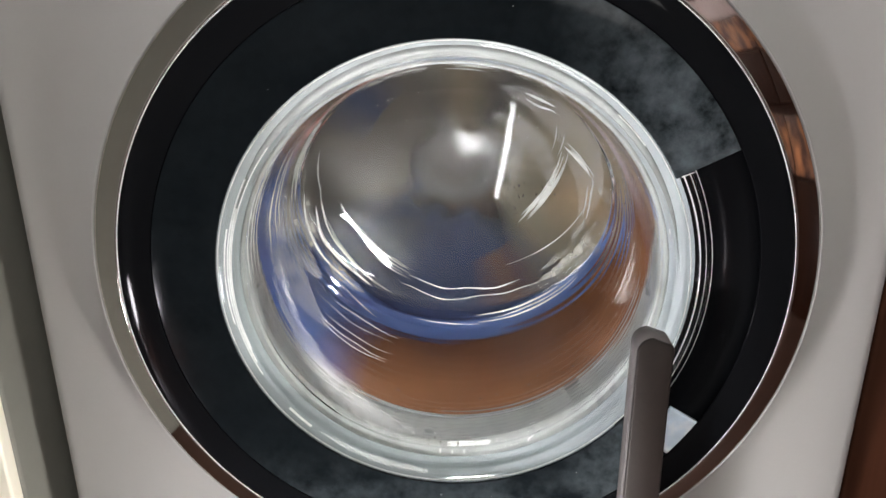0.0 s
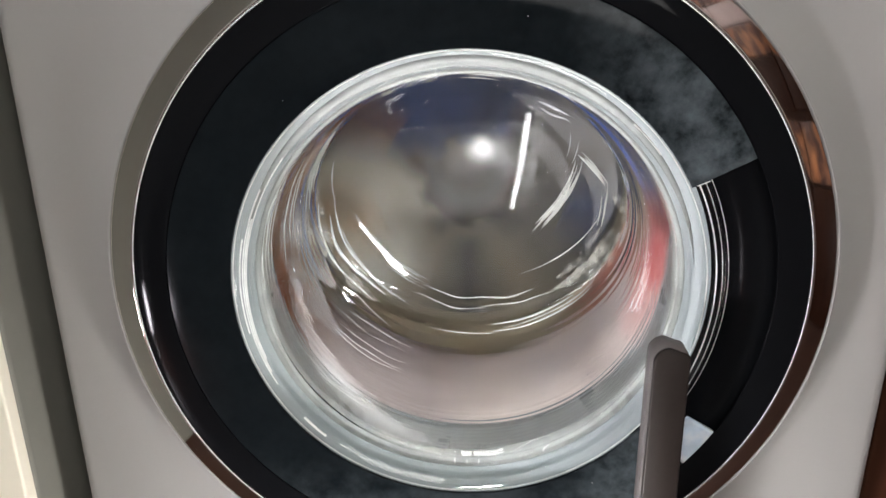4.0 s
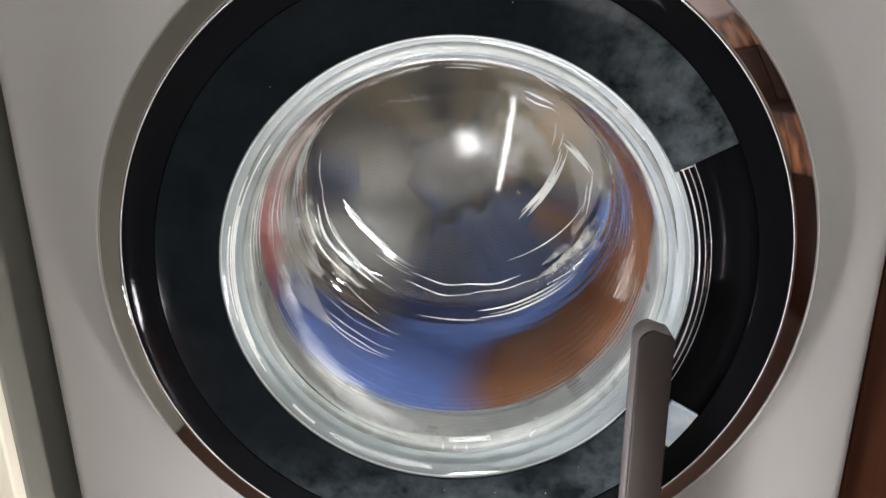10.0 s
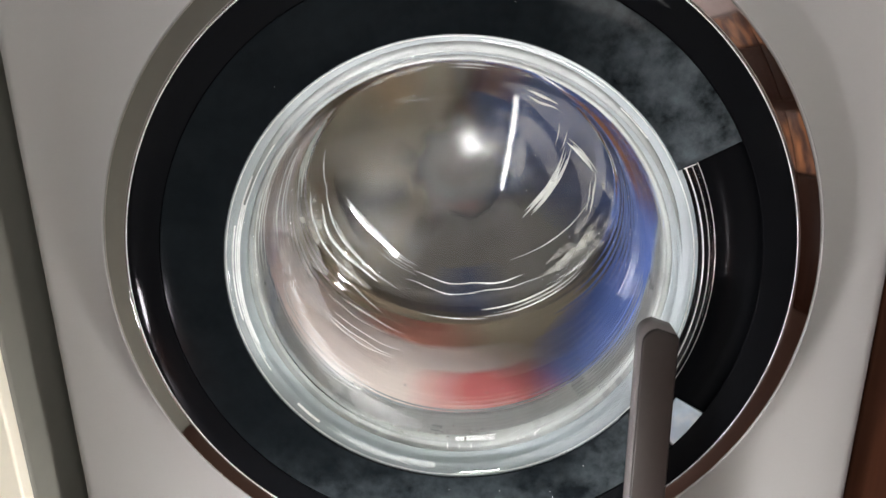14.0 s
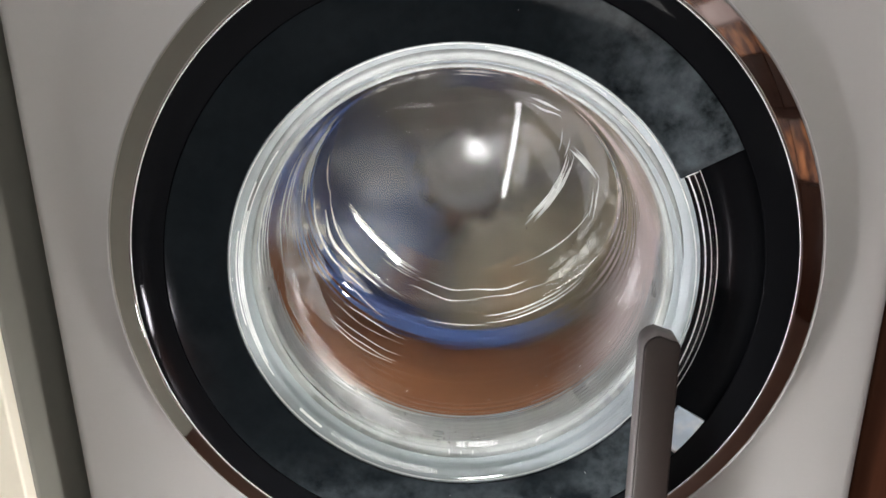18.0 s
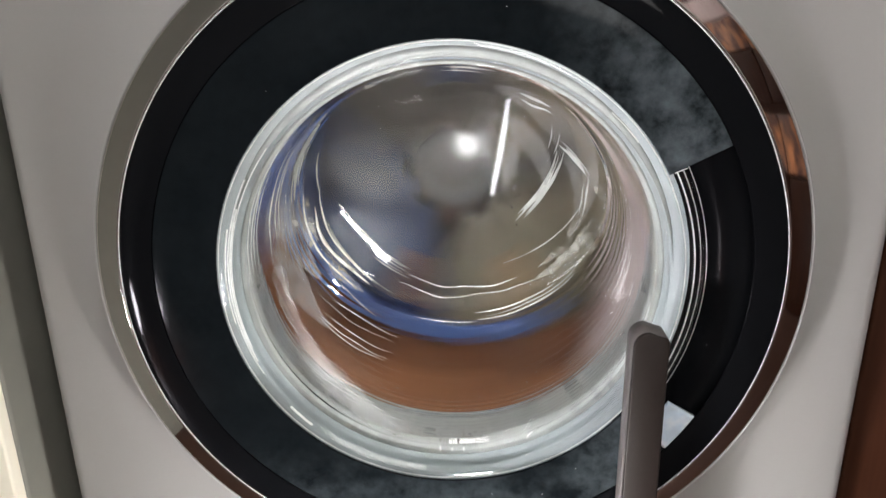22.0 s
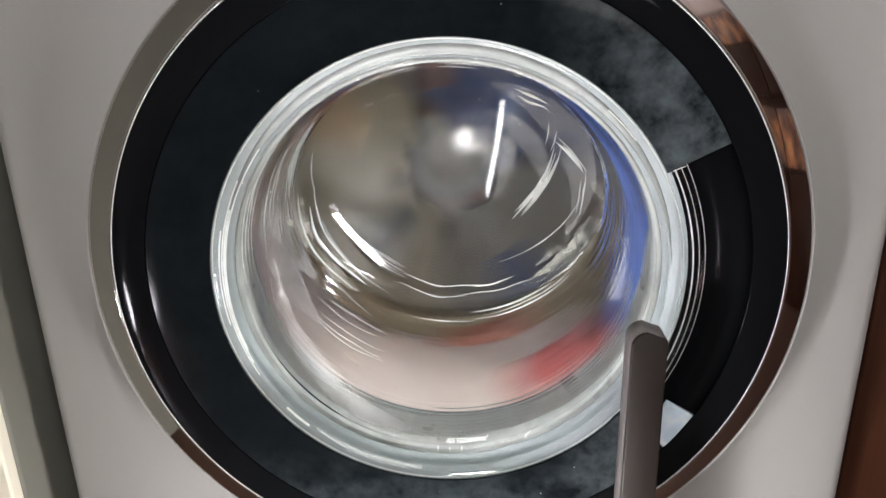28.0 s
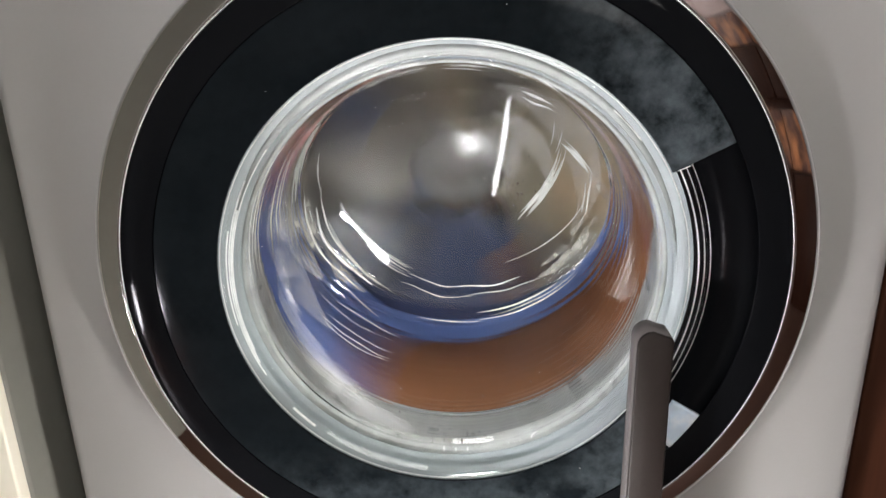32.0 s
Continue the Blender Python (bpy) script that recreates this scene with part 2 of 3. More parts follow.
def rounded(profile, bevel, steps=3):
    """Rounds the corners of a closed profile."""
    out, n = [], len(profile)
    for i in range(n):
        p, a, b = (Vector(profile[k % n]) for k in (i, i - 1, i + 1))
        u, v = a - p, b - p
        d = min(bevel, u.length * 0.45, v.length * 0.45)
        s, e = p + u.normalized() * d, p + v.normalized() * d
        for k in range(steps + 1):
            t = k / steps
            out.append(tuple((1 - t) ** 2 * s + 2 * t * (1 - t) * p + t * t * e))
    return out


def round_bar(points, r, n=10):
    """A round rod through points, with closed ends."""
    rows = []
    for i, p in enumerate(points):
        a, b = Vector(points[max(0, i - 1)]), Vector(points[min(len(points) - 1, i + 1)])
        d = (b - a).normalized()
        s = d.cross(Vector((0.13, 0.29, 0.95))).normalized()
        w = d.cross(s)
        rows.append([Vector(p) + r * (math.cos(k * math.tau / n) * s + math.sin(k * math.tau / n) * w) for k in range(n)])
    bm = grid_mesh(rows)
    bm.verts.ensure_lookup_table()
    bm.faces.new([bm.verts[k] for k in range(n)])
    bm.faces.new([bm.verts[(len(rows) - 1) * n + k] for k in range(n)])
    return bm


AT_DOOR = pose(0, 0, AXIS)


# ---- the room ----
def structure(name, bm, material, label=""):
    ob = part(name, bm, material, None, label, smooth=False)
    tagged(ob, label, "", "", "structure")
    return ob


def build_room():
    structure("floor", box(-0.92, 1.6, -2.1, 0.75, -0.05, 0.0), M_FLOOR, "dark brown wooden floor")
    structure("ceiling", box(-0.92, 1.6, -2.1, 0.75, 2.60, 2.70), M_GREY, "pale grey plastered ceiling")
    structure("wall_north", box(-0.92, 1.6, 0.65, 0.75, 0.0, 2.60), M_WALL, "grey plastered wall behind the machine")
    structure("wall_south", box(-0.92, 1.6, -2.1, -2.0, 0.0, 2.60), M_WALL, "grey plastered wall")
    # darker copy of the wall plaster, to tone down this unseen wall's reflection
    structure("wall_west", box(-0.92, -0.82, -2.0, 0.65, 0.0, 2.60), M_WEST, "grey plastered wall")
    structure("wall_east", box(1.5, 1.6, -2.0, 0.65, 0.0, 2.60), M_WALL, "grey plastered wall")
    # shade on the pier's side is put into its grey; the front stays cream
    structure("wall_pier", box(-0.82, -0.3505, 0.0, 0.65, 0.0, 2.60, 0.004), M_PIER, "wall pier beside the machine, its shade painted grey")
    # unseen stub, added for the bezel's grey reflection; it also screens the globe lamp
    structure("wall_return", box(-0.60, -0.475, -0.42, -0.0145, 0.0, 2.60, 0.004), M_PIER, "grey wall stub beside the machine, added out of view")
    structure("trim", box(-0.82, -0.3505, -0.014, -0.0003, 0.0, 2.60, 0.002), M_CREAM, "cream front of the wall pier, made as a separate board")


def build_glow_pane():
    """An added, unseen glowing pane that lights the drum and shines in its hub."""
    win = tagged(new("glow_pane"), "added glowing pane with white frame, out of view", "", "", "structure")
    win.matrix_basis = pose(0.38, -1.999, 0.82)
    w, h = 0.28, 0.27
    for x0, x1, z0, z1 in ((-w - 0.03, -w, -h - 0.03, h + 0.03), (w, w + 0.03, -h - 0.03, h + 0.03), (-w, w, -h - 0.03, -h), (-w, w, h, h + 0.03)):
        part("pane_frame", box(x0, x1, 0.0, 0.03, z0, z1, 0.003), M_FIXTURE, win)
    part("pane", box(-w + 0.0005, w - 0.0005, 0.004, 0.010, -h + 0.0005, h - 0.0005), M_PANE, win, "glowing face of the added pane")


def build_cabinet():
    """Dark wooden cabinet that stands beside the machine."""
    cab = tagged(new("wooden_cabinet"), "dark brown wooden cabinet standing beside the washing machine", "cabinet")
    cab.matrix_basis = pose(HALF_WIDE + 0.003, 0.03, 0)
    part("body", box(0.0, 0.60, 0.02, 0.55, 0.0, 2.0, 0.003), M_WOOD, cab)
    for z0, z1, wood in ((0.02, 0.50, M_WOOD), (0.505, 1.98, M_ORANGE)):
        part("cabinet_door", box(0.004, 0.596, 0.0, 0.0185, z0, z1, 0.003), wood, cab)


def build_wardrobe():
    """Orange-brown wooden side wall unit, seen in the chrome."""
    unit = tagged(new("wardrobe"), "orange-brown wooden wardrobe with drawers against the wall", "wardrobe")
    unit.matrix_basis = pose(1.00, -1.33, 0)
    part("body", box(0.0, 0.44, 0.0, 1.3, 0.0, 2.1, 0.004), M_WOOD, unit)
    rows = ((0.05, 0.42, M_WOOD), (0.43, 0.62, M_ORANGE), (0.66, 0.86, M_WOOD), (0.87, 1.02, M_ORANGE), (1.03, 1.16, M_BLUSH), (1.17, 1.30, M_ORANGE),
            (1.34, 1.62, M_WOOD), (1.63, 2.05, M_ORANGE))
    for k in range(3):
        for z0, z1, wood in rows:
            part("drawer_front", box(-0.02, -0.001, 0.01 + k * 0.43, 0.43 + k * 0.43, z0, z1, 0.004), wood, unit)


def build_tube_lamp(a, b, back, glow, label, radius=TUBE_R):
    """A bare tube from a to b in a batten whose back lies towards the wall or ceiling."""
    lamp = tagged(new("tube_lamp"), label, "lamp", "tube lamps")
    up = (b - a).normalized()
    rear = Vector(back)
    side = rear.cross(up).normalized()
    m = Matrix((side, rear, up)).transposed().to_4x4()
    lamp.matrix_basis = Matrix.Translation((a + b) / 2) @ m
    half = (b - a).length / 2
    part("housing", box(-0.03, 0.03, 0.0265, 0.08, -half - 0.03, half + 0.03, 0.004), M_FIXTURE, lamp)
    part("tube", round_bar([(0, 0, -half), (0, 0, -half * 0.5), (0, 0, 0), (0, 0, half * 0.5), (0, 0, half)], radius, 20), glow, lamp)
    for k in (-1, 1):
        part("socket", box(-0.016, 0.016, -0.016, 0.021, k * half - 0.012, k * half + 0.012, 0.003), M_FIXTURE, lamp)


def lathed(profile, n=28):
    """A closed form turned about the upright from (r, z) pairs, foot to top."""
    rows = [[Vector((r * math.cos(math.tau * k / n), r * math.sin(math.tau * k / n), z)) for k in range(n)] for r, z in profile]
    bm = grid_mesh(rows)
    bm.verts.ensure_lookup_table()
    bm.faces.new([bm.verts[k] for k in range(n)])
    bm.faces.new([bm.verts[(len(rows) - 1) * n + k] for k in range(n)])
    return bm


def build_added_lamp(x, y, glow, size, label):
    """An added low lamp, out of view, that throws its light up from the floor."""
    lamp = tagged(new("added_lamp"), label, "lamp", "floor lamps")
    lamp.matrix_basis = pose(x, y, 0)
    part("base", lathed([(0.034, 0.0), (0.036, 0.003), (0.034, 0.008), (0.012, 0.013), (0.010, 0.016)]), M_FIXTURE, lamp)
    part("socket", lathed([(0.011, 0.0162), (0.014, 0.020), (0.014, 0.036), (0.012, 0.0385)]), M_FIXTURE, lamp)
    top = 0.052 + size
    bulb = [(0.0115, 0.0387), (0.013, 0.046)] + [(size * math.sin(radians(a)), top - size * math.cos(radians(a))) for a in range(40, 180, 10)]
    part("bulb", lathed(bulb), glow, lamp)


# ---- the washing machine ----
HALF_WIDE = 0.318
R_TRIM, R_BEZEL, R_COVER, R_GLASS = 0.2344, 0.2545, 0.2114, 0.1671
GAP_A, GAP_B = -117.5, -50.0
# pressed ripples round the bowl: from and to, between mouth (0) and face edge (1), spacing and height
RIPPLES = [(0.12, 0.415, 0.032, 0.00005), (0.42, 0.545, 0.030, 0.00007), (0.55, 0.81, 0.042, 0.00005), (0.84, 0.94, 0.040, 0.00010)]
BALL, BALL_AT = 0.2795, Vector((-0.0111, -0.1641, 0.1767))
SOFT_SHOULDER = 14


def front_panel():
    """Enamelled front with a round hole, its vertical edges rolled back."""
    hw, z0, z1, hole, roll, face = HALF_WIDE, 0.03 - AXIS, 0.84 - AXIS, 0.2540, 0.010, 0.013
    n = 240
    rows = []
    for i in range(n):
        a = math.tau * i / n
        dx, dz = math.cos(a), math.sin(a)
        k = min((hw - roll) / abs(dx) if dx else 9, ((z1 if dz > 0 else -z0) - roll) / abs(dz) if dz else 9)
        pts = [Vector(((hole + r) * dx, y, (hole + r) * dz)) for r, y in
               ((0, 0.020), (0, -0.0082), (0.0004, -0.0090), (0.0010, -0.0093), (0.0016, -0.0090), (0.0022, -0.0060), (0.0026, 0.002),
                (0.0032, 0.0095), (0.0045, 0.0125))]
        for t in (0.0, 0.08, 0.2, 0.4, 0.6, 0.8, 1.0):
            r = (hole + 0.007) * (1 - t) + k * t
            pts.append(Vector((r * dx, face, r * dz)))
        e = Vector((k * dx, 0, k * dz))
        out = Vector((1 if abs(e.x) > hw - roll - 1e-6 and dx > 0 else -1 if abs(e.x) > hw - roll - 1e-6 else 0, 0,
                      1 if e.z > z1 - roll - 1e-6 else -1 if e.z < z0 + roll + 1e-6 else 0))
        for s in (22, 45, 67, 90):
            q = e + out * roll * math.sin(radians(s))
            pts.append(Vector((q.x, face + roll * (1 - math.cos(radians(s))), q.z)))
        q = e + out * roll
        pts.append(Vector((q.x, 0.03, q.z)))
        rows.append(pts)
    return grid_mesh(rows, closed_u=False, closed_v=True)


PLACES = []


@functools.lru_cache(None)
def bowl_rows(ripples=True, n=200):
    """Room-side surface of the slanted glass bowl, from mouth to centre."""
    mouth, cz, fr, flat = 0.150, 0.053, 0.120, 0.70
    ball, bc = BALL, BALL_AT
    a = np.arange(n) * math.tau / n
    ca, sa = np.cos(a), np.sin(a)

    def depth(x, z):
        return bc.y + np.sqrt(ball ** 2 - (x - bc.x) ** 2 - (z - bc.z) ** 2)

    def wall_row(t):
        bx, bz = fr * ca, cz + fr * flat * sa
        k = t ** 1.9
        return np.stack([mouth * ca + (bx - mouth * ca) * k, depth(bx, bz) * (1 - (1 - t) ** 2.1), mouth * sa + (bz - mouth * sa) * k], 1)

    def face_row(t):
        x, z = fr * t * ca, cz + fr * flat * t * sa
        return np.stack([x, depth(x, z), z], 1)
    wall, face = 110, 80
    pts = np.array([wall_row(j / (wall - 1)) for j in range(wall)] + [face_row(1 - j / (face + 0.5)) for j in range(1, face + 1)])
    for _ in range(SOFT_SHOULDER):
        old = pts.copy()
        pts[1:wall + 18] = old[1:wall + 18] * 0.5 + (old[:wall + 17] + old[2:wall + 19]) * 0.25
    # a slow unevenness of the pressed glass
    for j in range(2, wall + 14):
        t = j / (wall - 1)
        slow = min(1.0, t * 4, (wall + 14 - j) / 14)
        for i in range(n):
            pts[j, i, 1] += 0.0004 * slow * noise.noise(Vector((ca[i] * 2, sa[i] * 2, t * 4)))
    # rows lie closer at the ripples
    ts = np.arange(len(pts)) / (wall - 1.0)
    close = [t for a0, a1, step, h in RIPPLES for t in np.arange(a0, a1, step / 9)]
    places = np.array(sorted([t for t in ts if all(not a0 - 0.004 < t < a1 + 0.002 for a0, a1, step, h in RIPPLES)] + close))
    at = np.clip(places * (wall - 1), 0, len(pts) - 1.0001)
    lo = at.astype(int)
    f = (at - lo)[:, None, None]
    fine = pts[lo] * (1 - f) + pts[lo + 1] * f
    if ripples:
        for a0, a1, step, h in RIPPLES:
            u = (places - a0) / (a1 - a0)
            swell = np.where((u > 0) & (u < 1), np.sin(np.pi * np.clip(u, 0, 1)) ** 0.5, 0.0) * np.sin((places - a0) * math.tau / step)
            worn = h * (1.0 + 0.20 * np.sin(3 * a + 40 * a0) + 0.12 * np.sin(11 * a + 90 * a0))
            fine[:, :, 1] -= swell[:, None] * worn[None, :]
    PLACES[:] = places.tolist()
    return [[Vector(p) for p in row] for row in fine.tolist()]


def glass_bowl():
    """Thick pressed glass: flange, room-side bowl and drum-side bowl as one closed solid."""
    inner, plain = bowl_rows(True), bowl_rows(False)
    n, thick = len(inner[0]), 0.0035
    outer = []
    for j, row in enumerate(plain):
        line = []
        for i, p in enumerate(row):
            du = row[(i + 1) % n] - row[i - 1]
            dv = plain[min(j + 2, len(plain) - 1)][i] - plain[max(j - 2, 0)][i]
            nn = du.cross(dv).normalized()
            if nn.y < 0:
                nn = -nn
            q = inner[j][i] + nn * thick
            q.y += 0.020 * (p.z - 0.053) * min(1.0, j / 150)
            q.y = max(q.y, 0.0110 + 0.00001 * j)
            line.append(q)
        outer.append(line)
    rim = []
    for r, y in ((0.1560, 0.0100), (0.1600, 0.0078), (0.1650, 0.0055), (0.1700, 0.0044), (0.1780, 0.0040), (0.1802, 0.0020), (0.1802, -0.006), (0.178, -0.0085),
                 (0.1715, -0.009), (0.1670, -0.0104), (0.1655, -0.0109), (0.1640, -0.0111), (0.1625, -0.0112), (0.1605, -0.0112),
                 (0.1590, -0.0112), (0.1572, -0.0111), (0.1563, -0.0109), (0.1557, -0.0105), (0.1553, -0.0099), (0.1548, -0.0088), (0.1535, -0.0062), (0.1511, -0.0020)):
        rim.append([Vector((r * math.cos(math.tau * i / n), y, r * math.sin(math.tau * i / n))) for i in range(n)])
    bm = grid_mesh(outer[::-1] + rim + inner)
    bm.verts.ensure_lookup_table()
    last = (len(outer) + len(rim) + len(inner) - 1) * n
    bm.faces.new([bm.verts[i] for i in range(n)])
    bm.faces.new([bm.verts[last + i] for i in range(n)])
    return bm


def build_washer():
    w = tagged(new("washing_machine"), "silver-grey front-loading washing machine with round black door, spinning laundry", "washing machine")
    w.matrix_basis = AT_DOOR
    z0, z1 = 0.03 - AXIS, 0.84 - AXIS
    part("front_panel", front_panel(), M_PANEL, w)
    for s in (-1, 1):
        part("side_panel", box(s * (HALF_WIDE - 0.001) - 0.001, s * (HALF_WIDE - 0.001) + 0.001, 0.0305, 0.56, z0, z1), M_PANEL, w, smooth=False)
    part("back_panel", box(-HALF_WIDE + 0.0025, HALF_WIDE - 0.0025, 0.558, 0.56, z0, z1), M_PANEL, w, smooth=False)
    part("top_plate", box(-HALF_WIDE, HALF_WIDE, 0.015, 0.562, z1 + 0.0005, z1 + 0.012, 0.004), M_PANEL, w)
    part("base_plate", box(-HALF_WIDE + 0.0035, HALF_WIDE - 0.0035, 0.03, 0.555, z0, z0 + 0.004), M_STEEL, w, smooth=False)
    for x in (-0.24, 0.24):
        for y in (0.07, 0.5):
            part("foot", turned_foot(x, y, z0), M_BLACK, w)
    # pale rubber door seal
    part("door_seal", turned(rounded([(0.1820, 0.0125), (0.1820, 0.0046), (0.1705, 0.0049), (0.1650, 0.0062), (0.1612, 0.0080), (0.1612, 0.0125)], 0.0006)), M_RUBBER, w, "pale grey rubber door seal")
    part("seal_bellows", turned([(0.1609, 0.0128), (0.1609, 0.0083), (0.1570, 0.0105), (0.1540, 0.0150), (0.1548, 0.0190), (0.1535, 0.0225), (0.1585, 0.030), (0.1650, 0.040), (0.1650, 0.052), (0.1710, 0.064), (0.1705, 0.076),
                                 (0.1735, 0.088), (0.1762, 0.089), (0.1785, 0.072), (0.1830, 0.075), (0.195, 0.088), (0.2, 0.070),
                                 (0.2, 0.0130), (0.1820, 0.0130)]), M_BELLOWS, w, "grey wet inner folds of the door seal")
    part("seal_lip", turned([(0.1742 + 0.0017 * math.cos(k), 0.0895 + 0.0017 * math.sin(k)) for k in
                             [math.tau * i / 10 for i in range(10)]]), M_RUBBER, w)
    part("tub", turned([(0.2, 0.0132), (0.2485, 0.0132), (0.272, 0.04), (0.272, 0.40), (0.02, 0.40), (0.02, 0.405),
                        (0.277, 0.405), (0.277, 0.036), (0.252, 0.0100), (0.2, 0.0100)], 96), M_STEEL, w)
    build_door(w)
    return w


def turned_foot(x, y, z0):
    return box(x - 0.02, x + 0.02, y - 0.02, y + 0.02, -AXIS, z0, 0.004)


def build_door(w):
    door = new("door")
    door.parent = w
    # black backing with a pocket where the hand goes in
    part("backing_ring", turned([(0.181, -0.006), (0.2335, -0.0135), (0.2335, -0.003), (0.181, -0.003)]), M_BLACK, door)
    part("inner_frame", turned([(0.1702, 0.0041), (0.1702, 0.00455), (0.1822, 0.00455), (0.1822, 0.0041)], 40, GAP_A - 4, GAP_B + 4), M_BLACK, door)
    part("frame_ring", turned([(0.1825, 0.0005), (0.2, 0.0005), (0.2, 0.0095), (0.1825, 0.0095)]), M_BLACK, door)
    part("outer_ring", turned(rounded([(R_COVER + 0.0004, -0.0125), (R_COVER + 0.0004, -0.0162), (R_TRIM - 0.0006, -0.0165),
                                       (R_TRIM - 0.0006, -0.0125)], 0.0006)), M_BLACK, door, "gloss black ring")
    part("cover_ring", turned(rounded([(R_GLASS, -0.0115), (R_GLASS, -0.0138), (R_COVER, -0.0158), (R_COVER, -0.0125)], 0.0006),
                              150, GAP_B, 360 + GAP_A), M_COVER, door, "smoked plastic ring, cloudy towards the right and foot")
    part("trim_ring", turned([(R_TRIM + 0.00033 * math.cos(k), -0.0168 + 0.00033 * math.sin(k)) for k in
                              [math.tau * i / 8 for i in range(8)]], 240), M_EDGE, door, "thin polished trim")
    curve = [(R_TRIM + 0.0007 + (R_BEZEL - R_TRIM - 0.0013) * k / 10, -0.0166 + 0.0060 * (k / 10) + 0.0014 * (k / 10) ** 2) for k in range(11)]
    part("bezel", turned(curve + [(R_BEZEL - 0.0006, -0.003), (R_TRIM + 0.0007, -0.003)], 240), M_CHROME, door, "mirror chrome bezel")
    for r0, r1, a in ((0.1705, 0.1790, GAP_A + 0.1),):
        part("cover_edge", round_bar([polar(a, r0 + (r1 - r0) * k / 4, -0.0139 - 0.002 * k / 4) for k in range(5)], 0.00035, 6), M_EDGE, door, "bright cut edge of the ring")
    # reflection at the ring's end, put into a milky pale colour
    part("cover_end", turned(rounded([(0.1880, -0.0125), (0.1880, -0.0159), (R_COVER, -0.0159), (R_COVER, -0.0125)], 0.0008), 12, -59.4, GAP_B - 0.15),
         M_COVER_END, door, "pale end of the smoked ring, a reflection painted in")
    # pale metal arcs in place of the glints along the rim's edge
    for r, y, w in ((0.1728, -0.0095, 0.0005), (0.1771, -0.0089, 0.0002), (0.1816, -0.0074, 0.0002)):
        part("rim_glint", turned([(r + w * math.cos(math.tau * k / 8), y + w * math.sin(math.tau * k / 8)) for k in range(8)], 60, GAP_A + 0.4, GAP_B - 0.4),
             M_EDGE, door, "pale metal line standing in for a glint on the glass rim")
    # further rim glints, added as bright metal lines
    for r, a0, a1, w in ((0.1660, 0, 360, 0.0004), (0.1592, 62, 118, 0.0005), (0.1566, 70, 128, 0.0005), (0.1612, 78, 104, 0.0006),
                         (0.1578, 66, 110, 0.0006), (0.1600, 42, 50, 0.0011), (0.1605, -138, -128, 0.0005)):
        part("rim_glint", turned([(r + w * math.cos(math.tau * k / 8), -0.0111 + 0.5 * w * math.sin(math.tau * k / 8)) for k in range(8)], 120, a0, a1),
             M_GLINT, door, "metal line standing in for a glint in the glass rim")
    g = part("glass_bowl", glass_bowl(), M_GLASS, door, "thick clear glass bowl with water marks")
    g.visible_shadow = False
    build_glints(door)
    build_water(door)


def bowl_point(a, t):
    """A point of the bowl and its normal towards the room, at angle a and place t."""
    rows = bowl_rows(False)
    n = len(rows[0])
    j = min(max(1, int(np.searchsorted(PLACES, t))), len(rows) - 3)
    i = a % 360 / 360 * n
    k, f = int(i) % n, i - int(i)
    g = min(1.0, max(0.0, (t - PLACES[j - 1]) / (PLACES[j] - PLACES[j - 1])))
    p0, p1 = rows[j - 1][k].lerp(rows[j - 1][(k + 1) % n], f), rows[j][k].lerp(rows[j][(k + 1) % n], f)
    nn = (rows[j][(k + 2) % n] - rows[j][k - 2]).cross(rows[min(j + 2, len(rows) - 1)][k] - rows[max(0, j - 2)][k]).normalized()
    return p0.lerp(p1, g), (-nn if nn.y > 0 else nn)


